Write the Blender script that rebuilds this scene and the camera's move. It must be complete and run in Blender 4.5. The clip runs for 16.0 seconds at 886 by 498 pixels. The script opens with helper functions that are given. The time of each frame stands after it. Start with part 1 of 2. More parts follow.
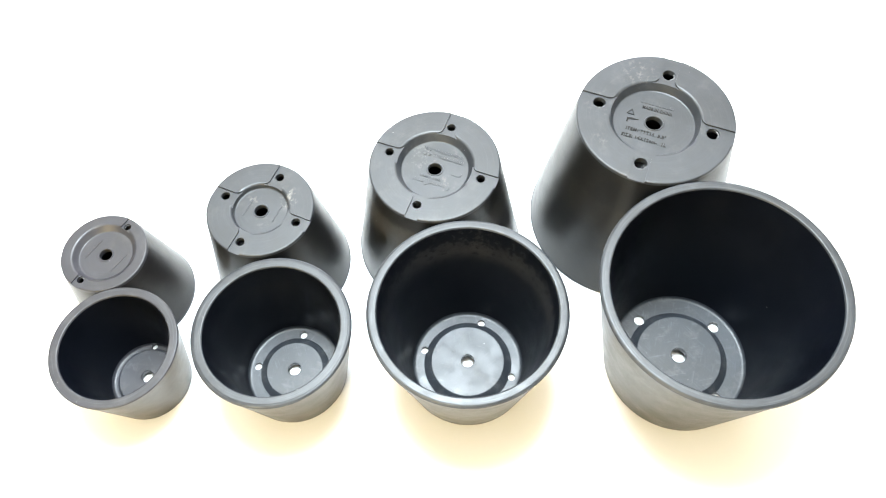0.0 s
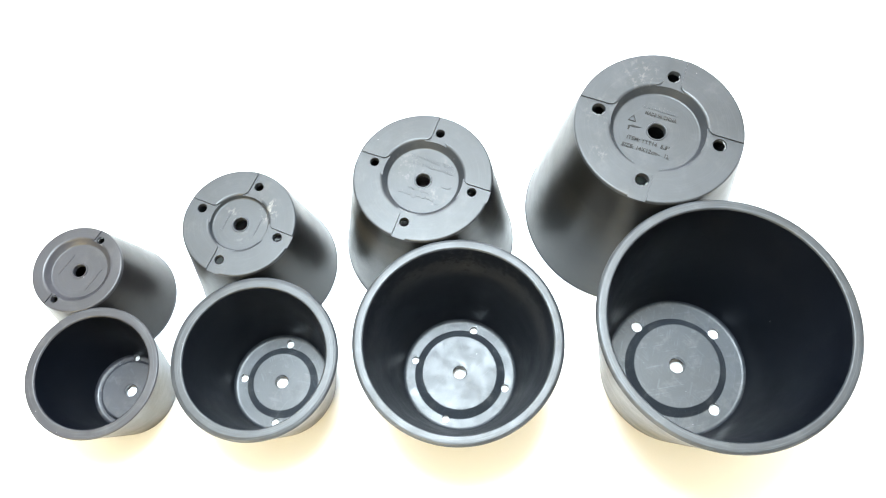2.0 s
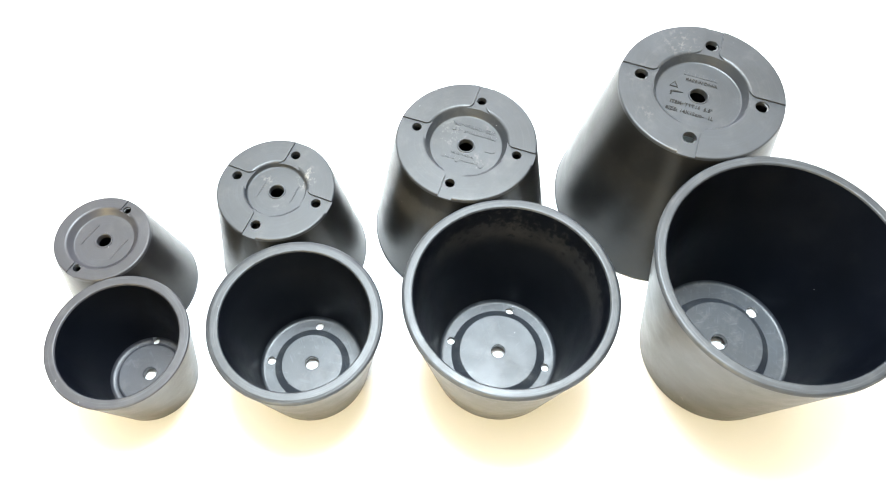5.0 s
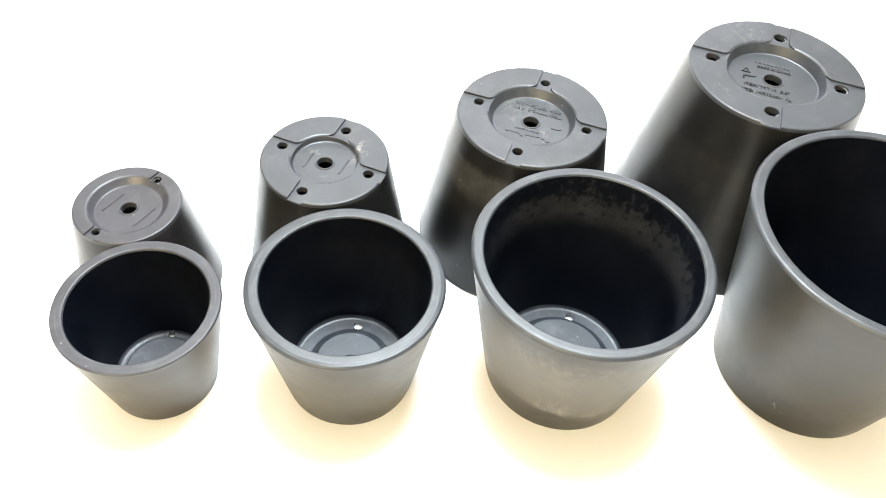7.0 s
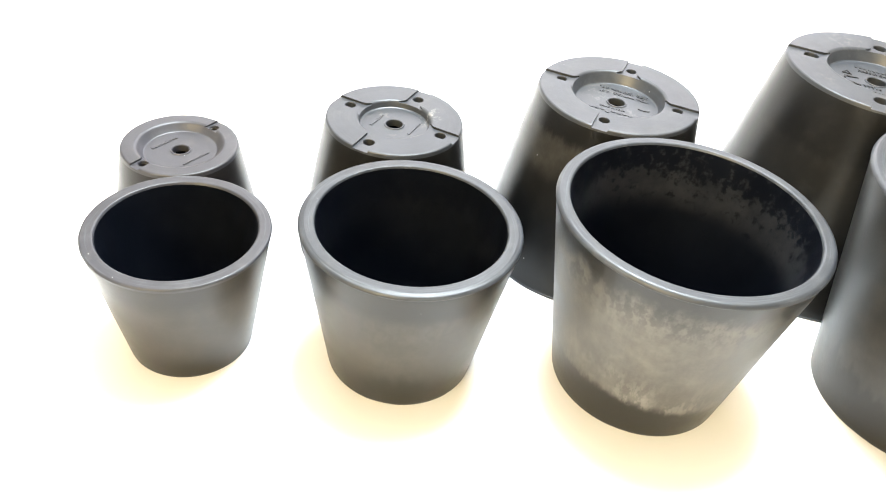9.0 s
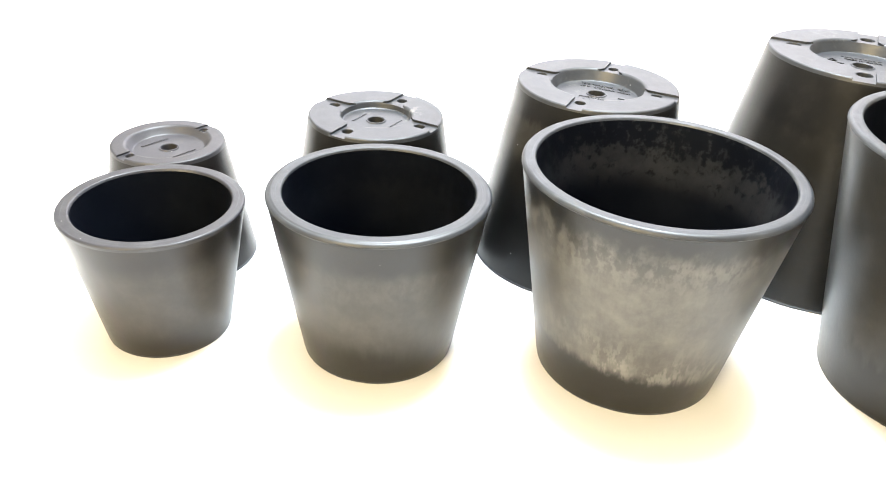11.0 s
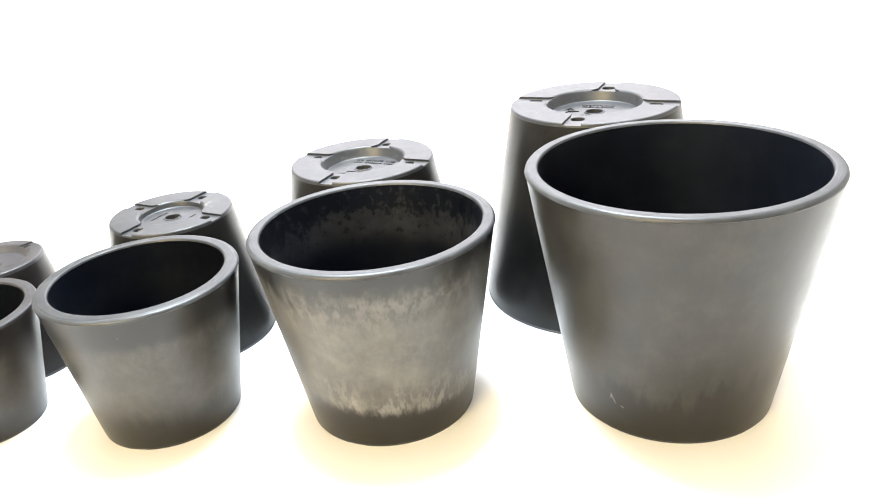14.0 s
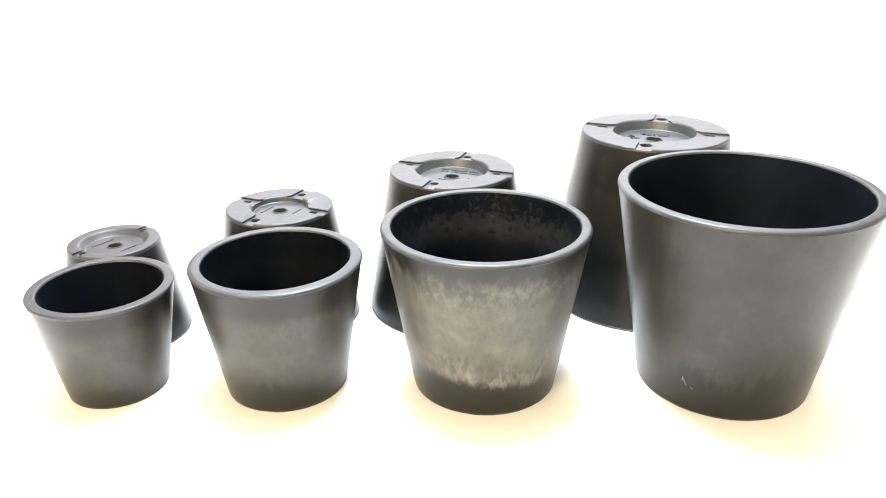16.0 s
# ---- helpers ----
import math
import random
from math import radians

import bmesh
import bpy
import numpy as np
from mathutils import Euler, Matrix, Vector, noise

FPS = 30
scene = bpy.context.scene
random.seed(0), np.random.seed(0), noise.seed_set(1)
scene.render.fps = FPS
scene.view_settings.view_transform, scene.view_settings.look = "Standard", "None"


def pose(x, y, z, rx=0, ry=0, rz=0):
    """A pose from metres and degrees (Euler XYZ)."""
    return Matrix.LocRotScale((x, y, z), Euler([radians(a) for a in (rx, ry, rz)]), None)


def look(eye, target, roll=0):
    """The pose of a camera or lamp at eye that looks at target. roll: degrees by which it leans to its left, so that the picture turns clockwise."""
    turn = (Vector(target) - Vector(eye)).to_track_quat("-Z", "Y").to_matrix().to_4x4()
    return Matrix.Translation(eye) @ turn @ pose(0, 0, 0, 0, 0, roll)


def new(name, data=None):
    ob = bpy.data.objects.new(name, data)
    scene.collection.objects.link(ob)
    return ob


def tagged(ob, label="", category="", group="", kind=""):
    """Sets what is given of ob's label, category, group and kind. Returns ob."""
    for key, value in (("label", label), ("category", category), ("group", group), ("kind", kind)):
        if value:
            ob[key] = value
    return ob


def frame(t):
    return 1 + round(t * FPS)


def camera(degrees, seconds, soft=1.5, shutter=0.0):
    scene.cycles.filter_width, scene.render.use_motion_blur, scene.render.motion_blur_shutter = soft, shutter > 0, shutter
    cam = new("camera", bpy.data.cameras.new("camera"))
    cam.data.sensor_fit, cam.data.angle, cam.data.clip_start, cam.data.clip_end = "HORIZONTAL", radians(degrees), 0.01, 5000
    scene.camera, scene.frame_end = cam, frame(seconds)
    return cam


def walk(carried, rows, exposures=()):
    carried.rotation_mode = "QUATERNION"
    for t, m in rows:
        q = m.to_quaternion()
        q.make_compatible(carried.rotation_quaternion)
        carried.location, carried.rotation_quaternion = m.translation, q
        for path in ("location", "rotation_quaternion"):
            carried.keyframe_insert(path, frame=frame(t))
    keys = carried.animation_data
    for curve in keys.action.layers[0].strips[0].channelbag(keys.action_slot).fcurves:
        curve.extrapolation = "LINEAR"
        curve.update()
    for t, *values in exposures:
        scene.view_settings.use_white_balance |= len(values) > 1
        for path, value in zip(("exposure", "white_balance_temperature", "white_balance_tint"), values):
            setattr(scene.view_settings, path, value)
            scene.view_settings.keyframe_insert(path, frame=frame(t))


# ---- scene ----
# The camera: hand-held, from above the pots down to a low view across them.
cam = camera(58.9, 16.0, soft=1.05)
PATH = [
    (0.0, 0.0011, 0.0079, 0.5225, 27.58, 1.66, 0.09),
    (0.5, -0.0025, 0.0347, 0.5210, 25.52, 1.74, -0.08),
    (1.0, 0.0032, 0.0520, 0.5239, 24.09, 1.85, -0.17),
    (1.5, 0.0046, 0.0690, 0.5272, 22.53, 1.79, -0.29),
    (2.0, 0.0068, 0.0790, 0.5274, 20.94, 1.76, -0.45),
    (2.5, 0.0063, 0.0871, 0.5298, 20.21, 1.66, -0.50),
    (3.0, 0.0063, 0.0844, 0.5275, 20.21, 1.23, -0.58),
    (3.2, 0.0050, 0.0811, 0.5276, 20.24, 1.13, -0.63),
    (5.3, -0.0568, 0.0060, 0.4779, 29.13, -1.25, -1.92),
    (5.5, -0.0640, -0.0004, 0.4713, 30.27, -1.43, -1.98),
    (6.0, -0.0831, -0.0167, 0.4419, 33.19, -2.30, -2.24),
    (6.5, -0.0899, -0.0306, 0.4114, 36.19, -2.87, -2.00),
    (7.0, -0.0949, -0.0475, 0.3880, 39.67, -3.60, -1.62),
    (7.5, -0.1002, -0.0652, 0.3546, 43.02, -4.21, -0.75),
    (8.0, -0.1095, -0.0719, 0.3302, 45.99, -4.80, 0.41),
    (8.5, -0.1125, -0.0793, 0.3111, 48.24, -5.54, 1.76),
    (8.7, -0.1125, -0.0822, 0.3017, 49.21, -5.75, 2.22),
    (10.8, -0.0742, -0.1139, 0.2384, 58.16, -3.57, 5.10),
    (11.0, -0.0681, -0.1181, 0.2358, 58.97, -2.84, 5.35),
    (11.5, -0.0511, -0.1334, 0.2357, 60.83, -1.22, 5.28),
    (12.0, -0.0246, -0.1496, 0.2365, 62.32, 0.29, 5.02),
    (12.5, 0.0047, -0.1572, 0.2372, 63.71, 1.87, 4.98),
    (13.0, 0.0359, -0.1548, 0.2398, 64.49, 3.29, 4.62),
    (13.5, 0.0645, -0.1519, 0.2392, 65.20, 4.36, 3.96),
    (14.0, 0.0697, -0.1555, 0.2403, 65.69, 4.77, 3.41),
    (14.5, 0.0307, -0.1680, 0.2474, 65.84, 4.23, 2.62),
    (15.0, 0.0015, -0.1803, 0.2566, 65.77, 2.96, 2.15),
    (15.5, -0.0088, -0.1979, 0.2594, 66.12, 1.59, 1.58),
    (16.0, -0.0109, -0.2215, 0.2629, 66.56, 0.66, 1.15),
]
walk(cam, [(t, pose(x, y, z, rx, ry, rz)) for t, x, y, z, rx, ry, rz in PATH],
     exposures=[(0.0, -0.14, 6300, 9), (3.0, -0.14, 6100, 7), (6.0, -0.12, 6350, 10), (8.5, -0.02, 6400, 11), (11.0, 0.05, 6350, 12), (16.0, 0.05, 6350, 12)])

# ---- light ----
world = bpy.data.worlds.new("room_air")
world.use_nodes = True
scene.world = world
world.node_tree.nodes["Background"].inputs[0].default_value = (0.9, 0.95, 1.0, 1)
world.node_tree.nodes["Background"].inputs[1].default_value = 0.05


def area_lamp(name, eye, target, size, power, colour):
    data = bpy.data.lights.new(name, "AREA")
    data.shape, data.size, data.energy, data.color = "DISK", size, power, colour
    ob = new(name, data)
    ob.matrix_world = look(eye, target)
    return ob


KEY = area_lamp("overhead_lamp", (-0.03, 0.36, 0.96), (-0.02, 0.2, 0), 0.32, 27.0, (0.825, 0.94, 1.0))
ROOM = area_lamp("ceiling_light", (0.0, 0.9, 1.88), (0.0, 0.9, 0), 2.2, 38.0, (1.0, 0.92, 0.76))
WARM = area_lamp("warm_room_lamp", (-0.9, -1.5, 1.2), (0, 0.1, 0), 0.8, 60.0, (1.0, 0.77, 0.38))
DAY = area_lamp("window_daylight", (0.0, 2.42, 1.12), (0.0, 0.0, 1.12), 2.4, 46.0, (1.0, 0.955, 0.975))
DAY.data.shape, DAY.data.size_y = "RECTANGLE", 1.1


# ---- materials ----
def material(name):
    m = bpy.data.materials.new(name)
    m.use_nodes = True
    n, l = m.node_tree.nodes, m.node_tree.links
    return m, n, l, n["Principled BSDF"]


def noise_node(n, l, vec, scale, detail=4.0, rough=0.55):
    t = n.new("ShaderNodeTexNoise")
    t.inputs["Scale"].default_value, t.inputs["Detail"].default_value, t.inputs["Roughness"].default_value = scale, detail, rough
    l.new(vec, t.inputs["Vector"])
    return t.outputs["Fac"]


def remap(n, l, value, a, b, c=0.0, d=1.0):
    r = n.new("ShaderNodeMapRange")
    r.interpolation_type = "SMOOTHSTEP"
    for k, v in zip((1, 2, 3, 4), (a, b, c, d)):
        r.inputs[k].default_value = v
    l.new(value, r.inputs[0])
    return r.outputs[0]


def calc(n, l, op, a, b):
    m = n.new("ShaderNodeMath")
    m.operation = op
    for k, v in enumerate((a, b)):
        if isinstance(v, (int, float)):
            m.inputs[k].default_value = v
        else:
            l.new(v, m.inputs[k])
    return m.outputs[0]


def mixed(n, l, fac, a, b):
    m = n.new("ShaderNodeMix")
    m.data_type = "RGBA"
    for sock, v in ((m.inputs[0], fac), (m.inputs[6], a), (m.inputs[7], b)):
        if isinstance(v, (int, float)):
            sock.default_value = v
        elif isinstance(v, tuple):
            sock.default_value = (*v, 1)
        else:
            l.new(v, sock)
    return m.outputs[2]


def moved(n, l, vec, offset, scale):
    m = n.new("ShaderNodeMapping")
    m.inputs["Location"].default_value, m.inputs["Scale"].default_value = offset, scale
    l.new(vec, m.inputs["Vector"])
    return m.outputs[0]


DUST = (0.30, 0.286, 0.258)


def pot_plastic(seed, low, high, film, dark=0.007, gloss=0.28, wear=0.035, foot=0.0, scuffs=None, sheen=0.5, patchy=False, rag=1.0, nicks=0.66, tone=(1.0, 1.02, 1.04), scratches=0.0, turned=0.0, fade=0.0035, dust=DUST, clouds=60, foot_film=None, lean=(0.0, 0.0), smears=(), tint=(1.0, 1.0, 1.0), relief=0.12, spots=0.0, drips=0.009, soft_foot=0.0035, uneven=0.09):
    """Dark grey moulded plastic with a dusty film between the heights low and high, densest within foot of its lower edge;
    scuffs: a place with white scratches; scratches, turned: how much it is scratched crosswise and round its middle;
    lean: how the film's lower edge rises along x and y; smears: chalky rubbed places (x, y, z, radius, strength); drips, soft_foot: how unevenly and how softly
    its lower edge ends; spots: how far small bare spots break its upper part;
    uneven: how far its gloss varies from place to place."""
    m, n, l, shader = material("dark_plastic")
    base = n.new("ShaderNodeTexCoord").outputs["Object"]
    vec = moved(n, l, base, (seed * 3.1, seed * 1.7, seed * 0.9), (1, 1, 1))
    long = moved(n, l, base, (seed * 2.3, seed, 0), (1, 1, 0.3))
    broad = noise_node(n, l, vec, 24, 5, 0.6)
    blotch = noise_node(n, l, moved(n, l, base, (seed, seed, 0), (1, 1, 0.55)), 170, 5, 0.6)
    cloud = noise_node(n, l, vec, clouds, 6, 0.65)
    grain = noise_node(n, l, vec, 1100, 3, 0.6)
    streak = noise_node(n, l, long, 330, 4, 0.65)
    runs = streak if drips < 0.01 else noise_node(n, l, moved(n, l, base, (seed, seed * 1.3, 0), (1, 1, 0.12)), 120, 4, 0.6)
    axes = n.new("ShaderNodeSeparateXYZ")
    l.new(base, axes.inputs[0])
    z = axes.outputs[2]
    wave = calc(n, l, "MULTIPLY", calc(n, l, "SUBTRACT", broad, 0.5), 0.014 * rag)
    ragged = calc(n, l, "ADD", z, calc(n, l, "ADD", wave, calc(n, l, "MULTIPLY", calc(n, l, "SUBTRACT", blotch, 0.5), 0.036 * rag)))
    lower = calc(n, l, "ADD", calc(n, l, "ADD", z, calc(n, l, "MULTIPLY", wave, 0.4)), calc(n, l, "MULTIPLY", calc(n, l, "SUBTRACT", runs, 0.5), drips))
    if any(lean):
        lower = calc(n, l, "SUBTRACT", lower, calc(n, l, "ADD", calc(n, l, "MULTIPLY", axes.outputs[0], lean[0]), calc(n, l, "MULTIPLY", axes.outputs[1], lean[1])))
    band = calc(n, l, "MULTIPLY", remap(n, l, lower, low - 0.0015, low + soft_foot), remap(n, l, ragged, high + 0.0035, high - fade))
    if patchy:
        # a soft-edged ring whose upper part breaks up into small patches
        patch = noise_node(n, l, moved(n, l, base, (seed, 0, 0), (1, 1, 0.9)), 260, 5, 0.58)
        thin = calc(n, l, "MULTIPLY", remap(n, l, z, low, high + 0.004), 0.26)
        veil = calc(n, l, "MULTIPLY", remap(n, l, z, low - 0.014, low + 0.001), remap(n, l, calc(n, l, "SUBTRACT", patch, thin), 0.28, 0.46))
        veil = calc(n, l, "MULTIPLY", veil, remap(n, l, cloud, 0.3, 0.7, 0.55, 1.1))
    else:
        veil = calc(n, l, "MULTIPLY", band, remap(n, l, cloud, 0.32, 0.7, 0.55, 1.05))
        veil = calc(n, l, "MULTIPLY", veil, remap(n, l, streak, 0.25, 0.75, 0.88, 1.08))
        spot = noise_node(n, l, moved(n, l, base, (seed, 0, seed), (1, 1, 0.6)), 250, 4, 0.6)
        bare = calc(n, l, "MULTIPLY", remap(n, l, z, high - 0.028, high - 0.004), remap(n, l, spot, 0.58, 0.42, 0.0, spots))
        veil = calc(n, l, "MULTIPLY", veil, calc(n, l, "SUBTRACT", 1.0, bare))
    dusty = calc(n, l, "MULTIPLY", veil, film)
    if foot:
        edge = calc(n, l, "MULTIPLY", remap(n, l, lower, low + foot, low), remap(n, l, streak, 0.45, 0.58))
        edge = calc(n, l, "MULTIPLY", calc(n, l, "MULTIPLY", edge, band), remap(n, l, broad, 0.38, 0.6))
        dusty = calc(n, l, "ADD", dusty, calc(n, l, "MULTIPLY", edge, film * 1.1 if foot_film is None else foot_film))
    haze = calc(n, l, "MULTIPLY", remap(n, l, cloud, 0.48, 0.78), wear)
    for x, y, h, radius, strength in smears:
        near = n.new("ShaderNodeVectorMath")
        near.operation = "DISTANCE"
        near.inputs[1].default_value = (x, y, h)
        l.new(base, near.inputs[0])
        rub = calc(n, l, "MULTIPLY", remap(n, l, near.outputs["Value"], radius, radius * 0.3), remap(n, l, noise_node(n, l, vec, 260, 6, 0.7), 0.50, 0.64))
        haze = calc(n, l, "ADD", haze, calc(n, l, "MULTIPLY", rub, strength))
    # tiny light nicks
    v = n.new("ShaderNodeTexVoronoi")
    v.inputs["Scale"].default_value = 140
    l.new(vec, v.inputs["Vector"])
    nick = calc(n, l, "MULTIPLY", remap(n, l, v.outputs["Distance"], 0.055, 0.03), remap(n, l, noise_node(n, l, vec, 40, 2), nicks, nicks + 0.03))
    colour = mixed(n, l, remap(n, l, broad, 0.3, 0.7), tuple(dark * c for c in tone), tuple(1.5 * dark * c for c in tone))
    colour = mixed(n, l, calc(n, l, "ADD", haze, dusty), colour, dust)
    marks = None
    if scratches:
        for k, (angle, size) in enumerate(((0.5, 210), (1.5, 260), (2.5, 180))):
            spin = n.new("ShaderNodeMapping")
            spin.inputs["Rotation"].default_value = (0, 0, angle + seed)
            l.new(vec, spin.inputs["Vector"])
            fine = noise_node(n, l, moved(n, l, spin.outputs[0], (k, seed, 0), (0.13, 3.2, 1)), size, 3, 0.6)
            thin = calc(n, l, "MULTIPLY", remap(n, l, fine, 0.56, 0.66), remap(n, l, noise_node(n, l, vec, 95 + 20 * k, 3), 0.46, 0.62))
            marks = thin if marks is None else calc(n, l, "MAXIMUM", marks, thin)
        marks = calc(n, l, "MULTIPLY", marks, scratches)
    if turned:
        xyz = n.new("ShaderNodeSeparateXYZ")
        l.new(base, xyz.inputs[0])
        far = calc(n, l, "SQRT", calc(n, l, "ADD", calc(n, l, "MULTIPLY", xyz.outputs[0], xyz.outputs[0]), calc(n, l, "MULTIPLY", xyz.outputs[1], xyz.outputs[1])), 0.0)
        round_vec = n.new("ShaderNodeCombineXYZ")
        l.new(calc(n, l, "MULTIPLY", far, 1400.0), round_vec.inputs[0])
        l.new(calc(n, l, "MULTIPLY", xyz.outputs[0], 45.0), round_vec.inputs[1])
        l.new(calc(n, l, "MULTIPLY", xyz.outputs[1], 45.0), round_vec.inputs[2])
        ring = calc(n, l, "MULTIPLY", remap(n, l, noise_node(n, l, round_vec.outputs[0], 1.0, 3, 0.6), 0.48, 0.70), turned)
        marks = ring if marks is None else calc(n, l, "MAXIMUM", marks, ring)
    if marks:
        colour = mixed(n, l, marks, colour, (0.13, 0.15, 0.165))
    colour = mixed(n, l, calc(n, l, "MULTIPLY", nick, 0.6), colour, (0.5, 0.5, 0.5))
    if scuffs:
        # two short crossing scratches and a nick
        for turn, du, dv, length in ((1.25, 0.0, 0.0, 0.0030), (1.75, 0.0011, 0.0016, 0.0021), (0.5, -0.004, -0.003, 0.0012)):
            side = calc(n, l, "SUBTRACT", axes.outputs[1], scuffs[1] + du)
            rise = calc(n, l, "SUBTRACT", z, scuffs[2] + dv)
            along = calc(n, l, "ADD", calc(n, l, "MULTIPLY", side, math.cos(turn)), calc(n, l, "MULTIPLY", rise, math.sin(turn)))
            across = calc(n, l, "SUBTRACT", calc(n, l, "MULTIPLY", rise, math.cos(turn)), calc(n, l, "MULTIPLY", side, math.sin(turn)))
            line = calc(n, l, "MULTIPLY", remap(n, l, calc(n, l, "ABSOLUTE", across, 0.0), 0.00040, 0.00012), remap(n, l, calc(n, l, "ABSOLUTE", along, 0.0), length, length * 0.5))
            line = calc(n, l, "MULTIPLY", line, calc(n, l, "LESS_THAN", axes.outputs[0], 0.0))
            colour = mixed(n, l, calc(n, l, "MULTIPLY", line, 0.28), colour, (0.45, 0.43, 0.38))
    l.new(colour, shader.inputs["Base Color"])
    rough = remap(n, l, cloud, 0.25, 0.75, gloss, gloss + uneven)
    rough = calc(n, l, "ADD", rough, calc(n, l, "MULTIPLY", dusty, 0.5))
    if marks:
        rough = calc(n, l, "ADD", rough, calc(n, l, "MULTIPLY", remap(n, l, noise_node(n, l, vec, 120, 6, 0.7), 0.35, 0.65), uneven * 0.8))
    l.new(rough, shader.inputs["Roughness"])
    shader.inputs["Specular IOR Level"].default_value = sheen
    shader.inputs["Specular Tint"].default_value = (*tint, 1)
    bump = n.new("ShaderNodeBump")
    bump.inputs["Strength"].default_value, bump.inputs["Distance"].default_value = relief, 0.0004
    l.new(calc(n, l, "ADD", grain, calc(n, l, "MULTIPLY", cloud, 1.5)), bump.inputs["Height"])
    l.new(bump.outputs[0], shader.inputs["Normal"])
    return m


def plain_surface(name, a, b, scale, rough, bumpiness=0.05):
    m, n, l, shader = material(name)
    vec = n.new("ShaderNodeTexCoord").outputs["Object"]
    mottling = noise_node(n, l, vec, scale, 6, 0.6)
    l.new(mixed(n, l, remap(n, l, mottling, 0.3, 0.7), a, b), shader.inputs["Base Color"])
    shader.inputs["Roughness"].default_value = rough
    bump = n.new("ShaderNodeBump")
    bump.inputs["Strength"].default_value, bump.inputs["Distance"].default_value = bumpiness, 0.001
    l.new(noise_node(n, l, vec, scale * 60, 3), bump.inputs["Height"])
    l.new(bump.outputs[0], shader.inputs["Normal"])
    return m


BURR = plain_surface("pale_plastic_burr", (0.10, 0.105, 0.11), (0.20, 0.205, 0.21), 900.0, 0.5)
PAPER = plain_surface("white_paper", (0.84, 0.84, 0.84), (0.88, 0.88, 0.88), 3.0, 0.6)
PAINT = plain_surface("white_wall_paint", (0.74, 0.74, 0.73), (0.79, 0.79, 0.78), 2.0, 0.7)
BOARDS = plain_surface("grey_floor_covering", (0.30, 0.28, 0.26), (0.36, 0.34, 0.32), 5.0, 0.5)


# ---- mesh helpers ----
def mesh_of(name, bm, mat):
    data = bpy.data.meshes.new(name)
    bmesh.ops.recalc_face_normals(bm, faces=bm.faces)
    bm.to_mesh(data)
    bm.free()
    data.materials.append(mat)
    return data


def part(name, data, parent, label=""):
    ob = new(name, data)
    ob.parent = parent
    return tagged(ob, label)


def box(bm, x0, y0, z0, x1, y1, z1):
    made = bmesh.ops.create_cube(bm, size=1)["verts"]
    bmesh.ops.scale(bm, vec=(x1 - x0, y1 - y0, z1 - z0), verts=made)
    bmesh.ops.translate(bm, vec=((x0 + x1) / 2, (y0 + y1) / 2, (z0 + z1) / 2), verts=made)


def slab(name, mat, bounds):
    bm = bmesh.new()
    box(bm, *bounds)
    return tagged(new(name, mesh_of(name, bm, mat)), kind="structure")


def lathe(bm, profile, closed=False, steps=144):
    """Turns a profile of (radius, height) about the z axis."""
    rings = []
    for r, z in profile:
        rings.append([bm.verts.new((r * math.cos(2 * math.pi * k / steps), r * math.sin(2 * math.pi * k / steps), z)) for k in range(steps)])
    pairs = list(zip(rings, rings[1:])) + ([(rings[-1], rings[0])] if closed else [])
    for a, b in pairs:
        for k in range(steps):
            bm.faces.new((a[k], a[(k + 1) % steps], b[(k + 1) % steps], b[k]))


def arc(cx, cz, r, start, end, steps=5):
    return [(cx + r * math.cos(radians(start + (end - start) * k / steps)), cz + r * math.sin(radians(start + (end - start) * k / steps))) for k in range(steps + 1)]


def prism(bm, outline, z0, z1):
    low = [bm.verts.new((x, y, z0)) for x, y in outline]
    high = [bm.verts.new((x, y, z1)) for x, y in outline]
    bm.faces.new(low[::-1])
    bm.faces.new(high)
    for k in range(len(low)):
        j = (k + 1) % len(low)
        bm.faces.new((low[k], low[j], high[j], high[k]))


def finished(ob):
    """The mesh of an object with its modifiers worked in; the object is taken away."""
    data = bpy.data.meshes.new_from_object(ob.evaluated_get(bpy.context.evaluated_depsgraph_get()))
    bpy.data.objects.remove(ob)
    return data


def smooth(data, angle=32):
    data.shade_smooth()
    data.set_sharp_from_angle(angle=radians(angle))
    return data


# ---- the setting ----
floor = slab("floor", BOARDS, (-2.6, -2.4, -0.06, 2.6, 2.4, -0.0015))
ceiling = slab("ceiling", PAINT, (-2.6, -2.4, 2.40, 2.6, 2.4, 2.48))
bm = bmesh.new()
for bounds in ((-2.6, 2.4, -0.06, -1.25, 2.5, 2.48), (1.25, 2.4, -0.06, 2.6, 2.5, 2.48), (-1.25, 2.4, -0.06, 1.25, 2.5, 0.55), (-1.25, 2.4, 1.69, 1.25, 2.5, 2.48)):
    box(bm, *bounds)
tagged(new("wall_north", mesh_of("wall_north", bm, PAINT)), kind="structure")
slab("wall_south", PAINT, (-2.6, -2.5, -0.06, 2.6, -2.4, 2.48))
slab("wall_east", PAINT, (2.6, -2.5, -0.06, 2.7, 2.5, 2.48))
slab("wall_west", PAINT, (-2.7, -2.5, -0.06, -2.6, 2.5, 2.48))


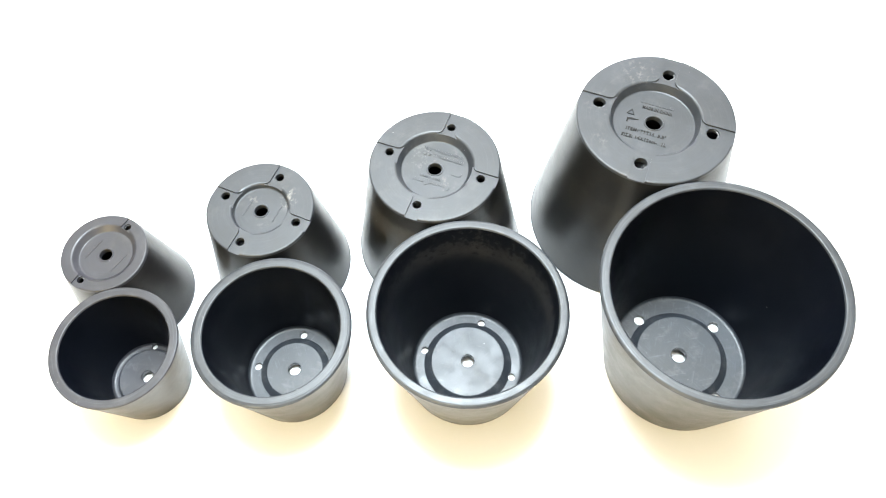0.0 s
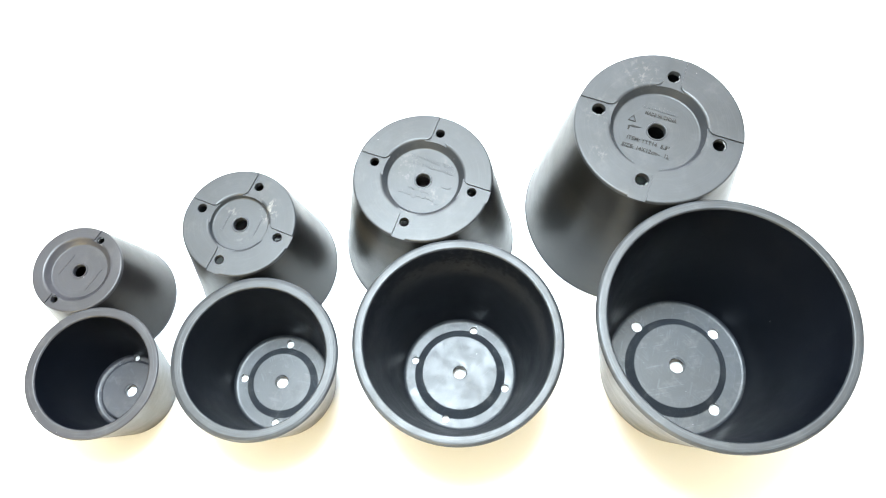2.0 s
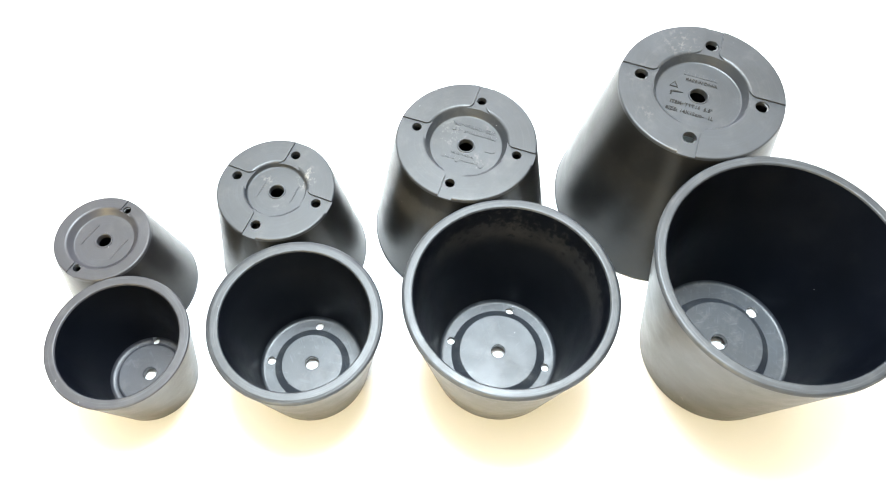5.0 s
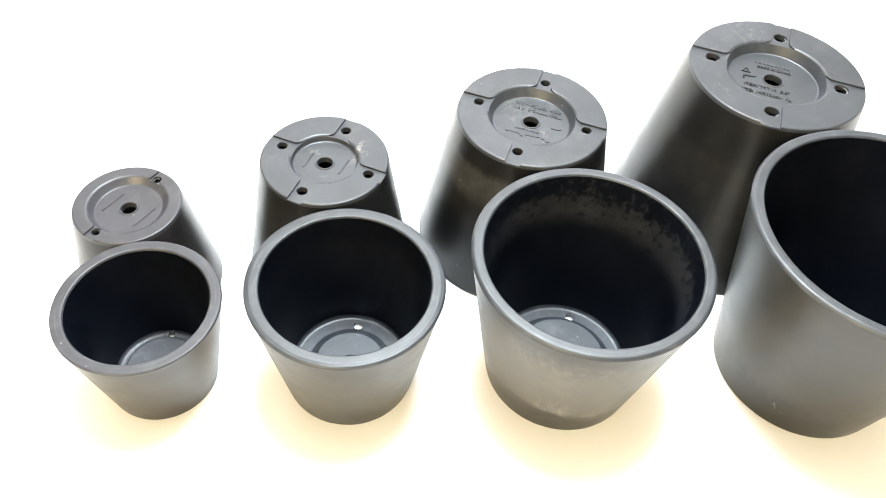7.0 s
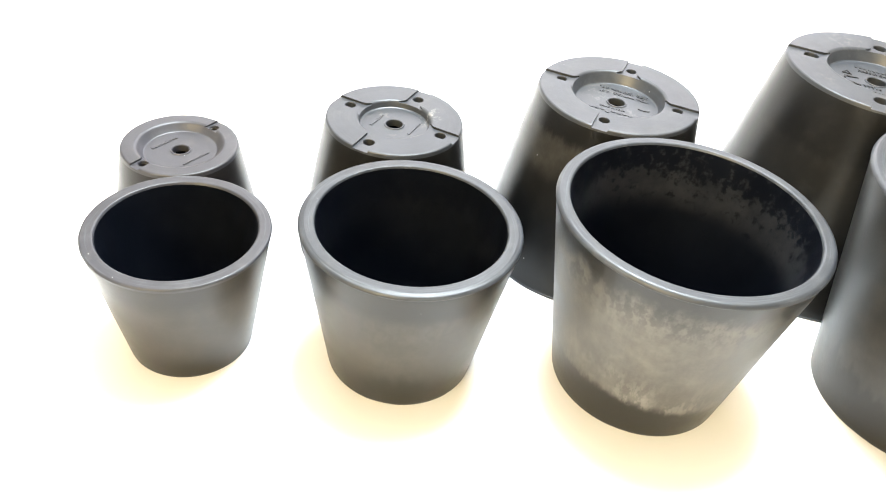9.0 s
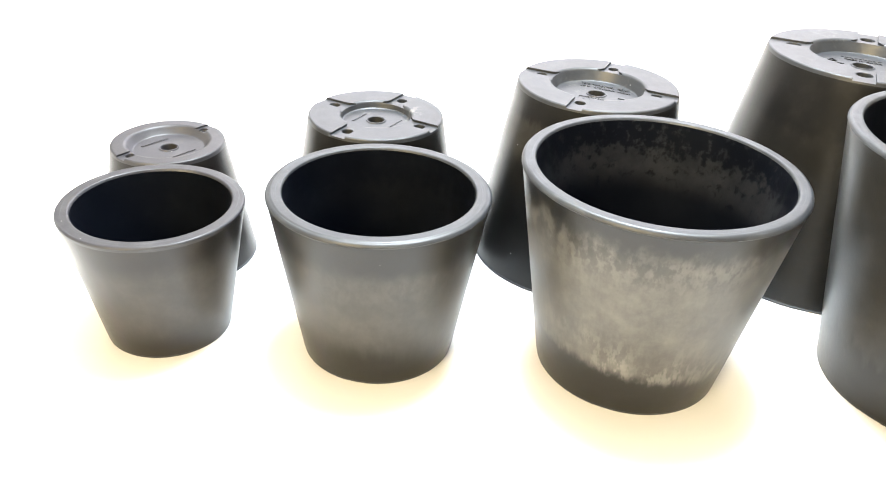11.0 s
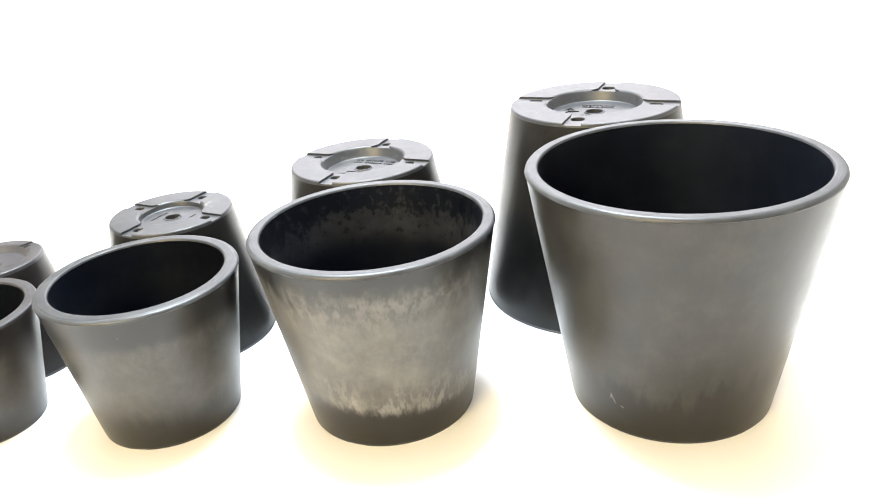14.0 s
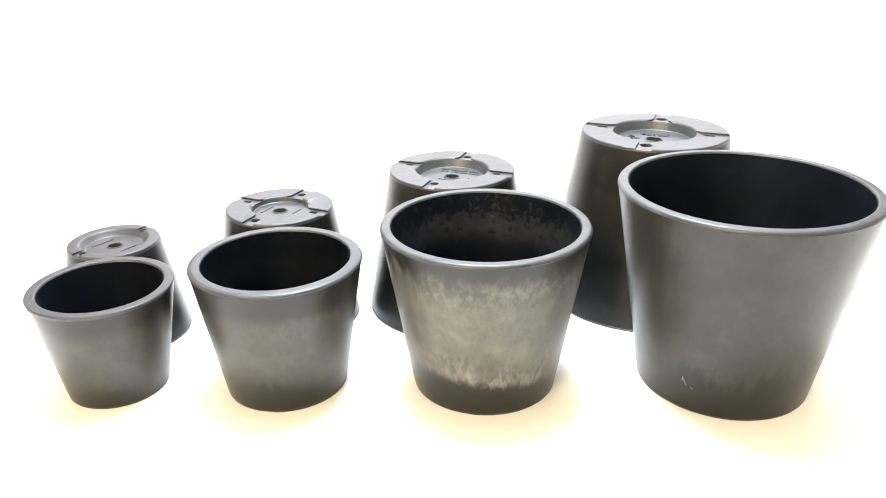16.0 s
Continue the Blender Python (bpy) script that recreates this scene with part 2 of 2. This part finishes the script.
def white_sheet():
    """White backdrop: flat under the pots, curling up far behind them."""
    bm = bmesh.new()
    line = [(-0.9, 0.0), (0.0, 0.0), (0.6, 0.0), (1.75, 0.0)] + arc(1.75, 0.4, 0.4, -90, -10, 14)[1:]
    top = [[bm.verts.new((x, y, z)) for y, z in line] for x in (-2.4, -0.8, 0.8, 2.4)]
    for a, b in zip(top, top[1:]):
        for k in range(len(line) - 1):
            bm.faces.new((a[k], b[k], b[k + 1], a[k + 1]))
    bmesh.ops.recalc_face_normals(bm, faces=bm.faces)
    bmesh.ops.solidify(bm, geom=bm.faces[:], thickness=0.001)
    return tagged(new("backdrop", smooth(mesh_of("backdrop", bm, PAPER), 40)), "plain white seamless backdrop sheet under the pots", "backdrop", kind="structure")


white_sheet()


# ---- the pots ----
SIZES = {
    "small": dict(Rt=0.0405, Rb=0.0285, H=0.0668, lip=0.0060, edge=0.0011, floor_r=0.0243, disc_r=0.0190, ring_r=0.0205, ro=0.0210, ri=0.0183, rec=0.0040,
                  ch=0.0010, cw=0.0064, fillet=0.0012, rh=0.0228, hr=0.0022, rc=0.0040, holes=2),
    "medium": dict(Rt=0.0491, Rb=0.0354, H=0.0818, lip=0.0070, edge=0.0017, floor_r=0.0322, disc_r=0.0192, ring_r=0.0232, ro=0.0192, ri=0.0178, rec=0.0040,
                   ch=0.0012, cw=0.0085, fillet=0.0042, rh=0.0265, hr=0.0027, rc=0.0042, holes=4),
    "large": dict(Rt=0.0595, Rb=0.0422, H=0.1012, lip=0.0060, edge=0.0022, floor_r=0.0373, disc_r=0.0247, ring_r=0.0295, ro=0.0252, ri=0.0223, rec=0.0062,
                  ch=0.0012, cw=0.0082, fillet=0.0040, rh=0.0314, hr=0.0026, rc=0.0043, holes=4),
    "largest": dict(Rt=0.0700, Rb=0.0493, H=0.1218, lip=0.0060, edge=0.0022, floor_r=0.0455, disc_r=0.0280, ring_r=0.0330, ro=0.0287, ri=0.0259, rec=0.0068,
                    ch=0.0012, cw=0.0105, fillet=0.0046, rh=0.0362, hr=0.0038, rc=0.0050, holes=4),
}
FLOOR_Z, FOOT, RIM_OUT, RIM_IN = 0.0045, 0.0022, 0.0024, 0.0012


def base_mesh(s, mat):
    slope = (s["Rt"] - s["Rb"]) / s["H"]
    inner_top = s["Rt"] - s["lip"]
    rise = (inner_top - s["floor_r"]) / (s["H"] - FLOOR_Z)
    disc_z = s["rec"] + 0.0035
    outer = lambda z: s["Rb"] + slope * z
    inner = lambda z: s["floor_r"] + rise * (z - FLOOR_Z)
    rounding = [((1 - k) ** 2 * inner(FLOOR_Z + 0.0022) + 2 * k * (1 - k) * s["floor_r"] + k ** 2 * (s["floor_r"] - 0.0022), FLOOR_Z + (1 - k) ** 2 * 0.0022) for k in np.linspace(0, 1, 7)]
    profile = [(s["rc"] + 0.0001, s["rec"] - 0.0003), (s["rc"] + 0.0004, s["rec"] - 0.0006), (s["rc"] + 0.0009, s["rec"] - 0.0006), (s["rc"] + 0.0012, s["rec"] - 0.0001), (s["rc"] + 0.0016, s["rec"]), (s["ri"] - 0.0009, s["rec"]), (s["ri"] - 0.0006, s["rec"]), (s["ri"], s["rec"] - 0.0004)]
    profile += [(s["ro"] - 0.0008, 0.0013), (s["ro"] - 0.0004, 0.0006), (s["ro"] + 0.0002, 0.0002), (s["ro"] + 0.0009, 0.0), (s["ro"] + 0.0012, 0.0), (s["Rb"] - 0.0012, 0.0)]
    profile += arc(s["Rb"] - 0.0009, 0.0010, 0.0010, -90, 5, 4)
    profile += [(outer(FOOT), FOOT), *rounding, (s["floor_r"] - 0.0025, FLOOR_Z)]
    profile += [(s["ring_r"] + 0.0008, FLOOR_Z), (s["ring_r"] + 0.0005, FLOOR_Z), (s["ring_r"], FLOOR_Z + 0.0003), (s["disc_r"] + 0.0008, disc_z - 0.0005), (s["disc_r"], disc_z), (s["disc_r"] - 0.0003, disc_z), (s["rc"] + 0.0007, disc_z), (s["rc"] + 0.0004, disc_z)]
    profile += [(s["rc"], disc_z - 0.0004), (s["rc"], s["rec"] + 0.0009)]
    bm = bmesh.new()
    lathe(bm, profile, closed=True)
    solid = new("base", mesh_of("base", bm, mat))
    grooves, drills, flares = bmesh.new(), bmesh.new(), bmesh.new()
    for k in range(s["holes"]):
        turn = 2 * math.pi * k / s["holes"]
        f, w = s["fillet"], s["cw"] / 2
        cx, cy = math.sqrt((s["ro"] + f) ** 2 - (w + f) ** 2), w + f
        touch = math.pi + math.atan2(cy, cx)
        side = [(0.86 * s["ri"] * math.cos(touch - math.pi), 0.86 * s["ri"] * math.sin(touch - math.pi))]
        side += [(cx + f * math.cos(a), cy + f * math.sin(a)) for a in np.linspace(touch, 1.5 * math.pi, 7)] + [(s["Rb"] + 0.01, w)]
        outline = side + [(x, -y) for x, y in side[::-1]]
        spun = [(x * math.cos(turn) - y * math.sin(turn), x * math.sin(turn) + y * math.cos(turn)) for x, y in outline[::-1]]
        prism(grooves, spun, -0.01, s["ch"])
        cx, cy = s["rh"] * math.cos(turn), s["rh"] * math.sin(turn)
        prism(drills, [(cx + s["hr"] * math.cos(2 * math.pi * j / 28), cy + s["hr"] * math.sin(2 * math.pi * j / 28)) for j in range(28)], -0.02, 0.03)
        flare = bmesh.ops.create_cone(flares, cap_ends=True, segments=28, radius1=s["hr"] + 0.0006, radius2=s["hr"] - 0.0002, depth=0.0012)["verts"]
        bmesh.ops.translate(flares, vec=(cx, cy, s["ch"] + 0.0002), verts=flare)
    cutters = []
    for bm in (grooves, drills, flares):
        cutter = new("cutter", mesh_of("cutter", bm, mat))
        mod = solid.modifiers.new("cut", "BOOLEAN")
        mod.operation, mod.object, mod.solver = "DIFFERENCE", cutter, "EXACT"
        cutters.append(cutter)
    bpy.context.view_layer.update()
    data = finished(solid)
    for c in cutters:
        bpy.data.objects.remove(c)
    return smooth(data, 34)


def wall_mesh(s, outside, inside):
    slope = (s["Rt"] - s["Rb"]) / s["H"]
    rise = (s["Rt"] - s["lip"] - s["floor_r"]) / (s["H"] - FLOOR_Z)
    bm = bmesh.new()
    lathe(bm, [(s["Rb"] + slope * z, z) for z in np.linspace(FOOT, s["H"] - RIM_OUT, 7)])
    count = len(bm.faces)
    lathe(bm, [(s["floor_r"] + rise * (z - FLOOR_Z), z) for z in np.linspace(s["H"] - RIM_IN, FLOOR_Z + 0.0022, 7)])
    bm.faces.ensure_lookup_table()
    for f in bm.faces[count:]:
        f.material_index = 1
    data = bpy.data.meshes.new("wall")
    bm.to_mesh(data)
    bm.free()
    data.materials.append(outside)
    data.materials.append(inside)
    return smooth(data)


def rim_mesh(s, mat):
    slope = (s["Rt"] - s["Rb"]) / s["H"]
    inner_top = s["Rt"] - s["lip"]
    rise = (inner_top - s["floor_r"]) / (s["H"] - FLOOR_Z)
    H = s["H"]
    profile = [(s["Rt"] - slope * RIM_OUT, H - RIM_OUT)]
    r = s["edge"]
    if s["lip"] > 0.0065:
        profile += arc(s["Rt"] - r, H - r - 0.0003, r, 5, 86, 5) + [(s["Rt"] - r - 0.0004, H - 0.0002), (s["Rt"] - r - 0.0007, H)]
    else:
        profile += arc(s["Rt"] - r, H - r, r, 5, 85, 6)
    profile += [(s["Rt"] - r - 0.0012, H), (inner_top + 0.0013, H)]
    profile += arc(inner_top + 0.0009, H - 0.0009, 0.0009, 88, 170, 4)
    profile += [(inner_top - rise * RIM_IN, H - RIM_IN)]
    bm = bmesh.new()
    lathe(bm, profile)
    data = bpy.data.meshes.new("rim")
    bm.to_mesh(data)
    bm.free()
    data.materials.append(mat)
    return smooth(data, 40)


def plant_pot(size, x, y, turn, look_of, inverted, label):
    s = SIZES[size]
    outside, inside, worn, edge = look_of
    pot = new("plant_pot")
    tagged(pot, label, "plant pot", "plant pots on the sheet")
    pot.matrix_basis = pose(x, y, s["H"], 180, 0, turn) if inverted else pose(x, y, 0, 0, 0, turn)
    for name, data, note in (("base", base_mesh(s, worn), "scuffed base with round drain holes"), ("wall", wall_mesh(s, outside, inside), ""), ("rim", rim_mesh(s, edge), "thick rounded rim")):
        ob = part(name, data, pot, note)
        mod = ob.modifiers.new("even_shading", "WEIGHTED_NORMAL")
        mod.keep_sharp = True
    return pot


def plastics(seed, outer_film, inner_film=(0.0, 0.01, 0.0), dark=0.007, foot=0.0, scuffs=None, tone=(1.0, 1.02, 1.04), scratched=0.20, rag=1.0, fade=0.0035, foot_film=None, lean=(0.0, 0.0), smears=(), sheen=0.46, smudged=0.006, specks=0.66, spots=0.0, drips=0.009, soft_foot=0.0035, grime=(0.17, 95, 0.50, 0.11, 0.355)):
    """Outside, inside, the base and the rim of one pot: each film is (low, high, strength); grime: the base's wear, its
    grain, its nicks, its unevenness and its roughness.
    Base and rim are scuffed, and their colour also carries the cool light on upward faces.
    """
    lit_tone = (tone[0] * 0.90, tone[1] * 1.01, tone[2] * 1.22)
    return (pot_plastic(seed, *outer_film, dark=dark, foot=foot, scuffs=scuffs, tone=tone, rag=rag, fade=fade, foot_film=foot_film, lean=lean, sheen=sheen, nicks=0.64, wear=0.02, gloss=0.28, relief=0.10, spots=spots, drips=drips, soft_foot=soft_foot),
            # inside: same plastic, darkened and blued to paint in the shade of the hollow
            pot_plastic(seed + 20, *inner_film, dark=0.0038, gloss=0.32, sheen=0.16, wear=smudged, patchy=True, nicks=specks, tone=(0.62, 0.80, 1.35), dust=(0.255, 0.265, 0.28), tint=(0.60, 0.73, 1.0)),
            # base and rim: real scuffs, plus a paler, bluer colour for light from above
            pot_plastic(seed + 40, -0.05, -0.02, 0.0, dark=0.022, gloss=grime[4], wear=grime[0], clouds=grime[1], sheen=0.6, nicks=grime[2], uneven=grime[3], scratches=scratched, turned=0.05, tone=lit_tone, smears=smears, relief=0.10),
            pot_plastic(seed + 60, -0.05, -0.02, 0.0, dark=0.021, gloss=0.37, wear=0.08, clouds=110, sheen=0.56, nicks=0.55, turned=0.22, tone=lit_tone))


def rubbed(size, x, y, turn, *places):
    """Chalky places on the base of an upturned pot, given by their offsets in millimetres from its middle, radius and strength."""
    H = SIZES[size]["H"]
    inverse = pose(x, y, H, 180, 0, turn).inverted()
    return [(*(inverse @ Vector((x + dx / 1000, y + dy / 1000, H - 0.001))), radius / 1000, strength) for dx, dy, radius, strength in places]


def at_base(pot, size, dx, dy, angle):
    """The place of a mark on the sunken disc of an upturned pot, in the pot's own frame; dx, dy in millimetres from its middle."""
    s = SIZES[size]
    x, y, z = pot.matrix_basis.translation
    return pot.matrix_basis.inverted() @ pose(x + dx / 1000, y + dy / 1000, s["H"] - s["rec"], 0, 0, angle)


def raised_words(pot, size, words, dx, dy, angle, width, height, mat):
    """Raised lettering that starts at dx, dy and runs along angle; width and height of the line in millimetres."""
    curve = bpy.data.curves.new("lettering", "FONT")
    curve.body, curve.align_y, curve.extrude, curve.size = words, "CENTER", 0.0004, 0.004
    curve.offset, curve.space_character = 0.00013, 1.12
    temp = new("lettering", curve)
    bpy.context.view_layer.update()
    data = finished(temp)
    xs = [v.co.x for v in data.vertices]
    ys = [v.co.y for v in data.vertices]
    data.transform(Matrix.Diagonal((width / 1000 / (max(xs) - min(xs)), height / 1000 / (max(ys) - min(ys)), 1, 1)))
    data.materials.clear()
    data.materials.append(mat)
    ob = part("lettering", data, pot, "small raised moulded lettering")
    ob.matrix_basis = at_base(pot, size, dx, dy, angle)
    return ob


def rounded_bar(bm, x, y, w, h, depth=0.0007, r=0.48):
    k = min(w, h) * r
    outline = []
    for cx, cy, a in ((x + w - k, y + h - k, 0), (x + k, y + h - k, 90), (x + k, y + k, 180), (x + w - k, y + k, 270)):
        outline += arc(cx, cy, k, a, a + 90, 3)
    prism(bm, outline, -0.0001, depth)


def raised_bars(pot, size, dx, dy, angle, width, height, count, seed, mat, depth=0.00035):
    """A line of low raised bars in place of a worn moulded mark."""
    rng = random.Random(seed)
    bm = bmesh.new()
    step = width / 1000 / count
    for k in range(count):
        h = height / 1000 * (1.0 if k in (0, count - 4) else rng.uniform(0.6, 0.72))
        rounded_bar(bm, k * step, -height / 2000, step * rng.uniform(0.76, 0.88), h, depth, 0.4)
    ob = part("moulded_mark", mesh_of("moulded_mark", bm, mat), pot, "worn raised moulded mark")
    ob.matrix_basis = at_base(pot, size, dx, dy, angle)
    return ob


def moulding_flash(pot, size, hole, seed, mat):
    """A ragged paper-thin burr left along part of a drain hole's edge."""
    s, rng = SIZES[size], random.Random(seed)
    turn = 2 * math.pi * hole / s["holes"]
    cx, cy = s["rh"] * math.cos(turn), s["rh"] * math.sin(turn)
    start, sweep = rng.uniform(0, 6.3), rng.uniform(1.5, 2.6)
    bm = bmesh.new()
    ring = []
    for k in range(10):
        a = start + sweep * k / 9
        reach = s["hr"] * (1 - (0.04 if k in (0, 9) else rng.uniform(0.06, 0.30)))
        ring.append([bm.verts.new((cx + r * math.cos(a), cy + r * math.sin(a), z)) for r, z in ((s["hr"] + 0.0001, 0.0022), (reach, 0.0019), (reach, 0.0022), (s["hr"] + 0.0001, 0.0026))])
    for a, c in zip(ring, ring[1:]):
        for j in range(4):
            bm.faces.new((a[j], a[(j + 1) % 4], c[(j + 1) % 4], c[j]))
    for end in (ring[0], ring[-1][::-1]):
        bm.faces.new(end)
    part("moulding_flash", mesh_of("moulding_flash", bm, mat), pot, "pale ragged burr in a drain hole")


def raised_triangle(pot, size, dx, dy, angle, width, mat):
    """A small triangular recycling outline."""
    bm = bmesh.new()
    for k in range(3):
        a, c = (radians(90 + 120 * j) for j in (k, k + 1))
        w = width / 2000
        pts = [(w * f * math.cos(t), w * f * math.sin(t)) for t, f in ((a, 1.15), (c, 1.15), (c, 0.85), (a, 0.85))]
        prism(bm, pts, -0.0001, 0.00045)
    ob = part("triangle_mark", mesh_of("triangle_mark", bm, mat), pot, "raised triangle outline")
    ob.matrix_basis = at_base(pot, size, dx, dy, angle)


def raised_swoosh(pot, size, dx, dy, angle, width, mat):
    """A plain raised leaf-like stroke with a stem."""
    bm = bmesh.new()
    w = width / 1000
    prism(bm, [(-0.5 * w, 0.06 * w), (-0.2 * w, 0.2 * w), (0.5 * w, 0.16 * w), (-0.1 * w, 0.02 * w)], -0.0001, 0.00045)
    prism(bm, [(-0.5 * w, 0.03 * w), (-0.32 * w, 0.03 * w), (-0.36 * w, -0.3 * w), (-0.48 * w, -0.28 * w)], -0.0001, 0.00045)
    ob = part("emblem", mesh_of("emblem", bm, mat), pot, "raised stroke emblem")
    ob.matrix_basis = at_base(pot, size, dx, dy, angle)


UPRIGHT = [
    ("small", -0.2184, 0.1806, 90.0, plastics(1, (0.010, 0.054, 0.10), drips=0.012, soft_foot=0.012, rag=0.15, fade=0.009, tone=(1.14, 1.02, 1.05)), "small dark grey plastic plant pot standing upright and empty"),
    ("medium", -0.1165, 0.1849, 82.5, plastics(2, (0.014, 0.065, 0.15), (0.060, 0.069, 0.007), drips=0.022, soft_foot=0.013, rag=0.22, fade=0.005, spots=0.3, smudged=0.009), "medium dark grey plastic plant pot standing upright, lightly dusty"),
    ("large", 0.0029, 0.1891, 71.6, plastics(3, (0.021, 0.092, 0.36), (0.079, 0.092, 0.062), foot=0.026, rag=0.45, fade=0.010, foot_film=0.40, soft_foot=0.005, lean=(-0.03, 0.09), spots=0.62), "large dark grey plastic plant pot with chalky whitish stains"),
    ("largest", 0.1469, 0.1916, 38.4, plastics(4, (0.026, 0.121, 0.062), drips=0.065, soft_foot=0.011, rag=0.3, dark=0.005, sheen=0.42, scuffs=(-0.0517, -0.0104, 0.0208), smudged=0.009, specks=0.60), "largest dark grey plastic plant pot, upright, scuffed near its foot"),
]
UPTURNED = [
    ("small", -0.2377, 0.2466, 58.8, dict(outer_film=(0.01, 0.06, 0.02), tone=(1.14, 1.02, 1.05)), [(8, -8, 9, 0.05)], "small dark grey plastic plant pot turned upside down, two drain holes"),
    ("medium", -0.1324, 0.2702, 66.7, dict(outer_film=(0.01, 0.07, 0.02)), [(17, 8, 10, 0.55), (-6, 7, 8, 0.3), (2, -8, 8, 0.2)], "medium dark grey plastic plant pot turned upside down"),
    ("large", -0.0170, 0.2897, 69.6, dict(outer_film=(0.013, 0.036, 0.09), rag=0.3, fade=0.008), [(-8, 9, 15, 0.26), (6, -12, 12, 0.26), (14, 10, 10, 0.2)], "large dark grey plastic plant pot turned upside down"),
    ("largest", 0.1223, 0.3088, 69.1, dict(outer_film=(0.03, 0.075, 0.018), rag=0.4, fade=0.012), [(-6, 36, 16, 0.16), (-33, 12, 16, 0.09), (-36, -16, 9, 0.12), (26, -8, 12, 0.08)], "largest dark grey plastic plant pot turned upside down"),
]
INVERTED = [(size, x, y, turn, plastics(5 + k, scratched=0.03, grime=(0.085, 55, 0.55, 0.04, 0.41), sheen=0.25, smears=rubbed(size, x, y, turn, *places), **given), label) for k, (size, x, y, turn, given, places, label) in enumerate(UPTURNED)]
for size, x, y, turn, look_of, label in UPRIGHT:
    plant_pot(size, x, y, turn, look_of, False, label)
# letters in a darker colour that paints in the shading of their low relief
LETTERS = pot_plastic(70, -0.05, -0.02, 0.0, dark=0.006, gloss=0.34, wear=0.015, sheen=0.32)
upturned = {}
for size, x, y, turn, look_of, label in INVERTED:
    upturned[size] = (plant_pot(size, x, y, turn, look_of, True, label), LETTERS, look_of[2])

# ---- moulded marks on the upturned bases ----
pot, mat, worn = upturned["largest"]
raised_bars(pot, "largest", -5.2, 19.0, -21, 21.0, 4.6, 9, 1, worn)
raised_words(pot, "largest", "MADE IN CHINA", -5.4, 13.0, -21, 19.0, 2.4, mat)
raised_words(pot, "largest", "ITEM: YYT14  5.5\"", -17.8, -2.8, -21, 25.5, 2.6, mat)
raised_words(pot, "largest", "SIZE: 14X12cm-  1L", -21.2, -7.4, -21, 28.5, 2.6, mat)
raised_triangle(pot, "largest", -13.2, 9.0, -21, 5.2, mat)
raised_swoosh(pot, "largest", -12.9, 3.0, -21, 7.5, mat)

pot, mat, worn = upturned["large"]
raised_bars(pot, "large", 9.4, -14.6, 161, 26.5, 4.8, 9, 2, worn)
raised_words(pot, "large", "MADE IN CHINA", 3.7, -8.7, 160, 14.0, 1.6, worn)
raised_words(pot, "large", "ITEM: YYT12-B  4.8\"", 18.6, 3.9, 159.6, 27.5, 2.4, worn)
raised_words(pot, "large", "SIZE: 12X10cm- 0.8L", 18.3, 8.2, 159.6, 27.0, 2.4, worn)
raised_swoosh(pot, "large", 14.0, -4.9, 160, 6.0, worn)

pot, mat, worn = upturned["medium"]
raised_bars(pot, "medium", -12.0, -3.0, 66.6, 13.0, 1.8, 9, 3, worn)
raised_bars(pot, "medium", 8.0, -8.0, 66.6, 13.0, 1.5, 11, 4, worn)

pot, mat, worn = upturned["small"]
raised_bars(pot, "small", -14.2, -1.5, 56.5, 16.0, 2.6, 9, 5, worn)
raised_bars(pot, "small", 5.0, -12.4, 56.5, 16.0, 1.5, 13, 6, worn)

# ---- burrs in the drain holes ----
for size, hole, seed in (("largest", 0, 1), ("largest", 1, 2), ("largest", 2, 3), ("largest", 3, 8), ("small", 0, 5), ("small", 1, 6)):
    moulding_flash(upturned[size][0], size, hole, seed, BURR)
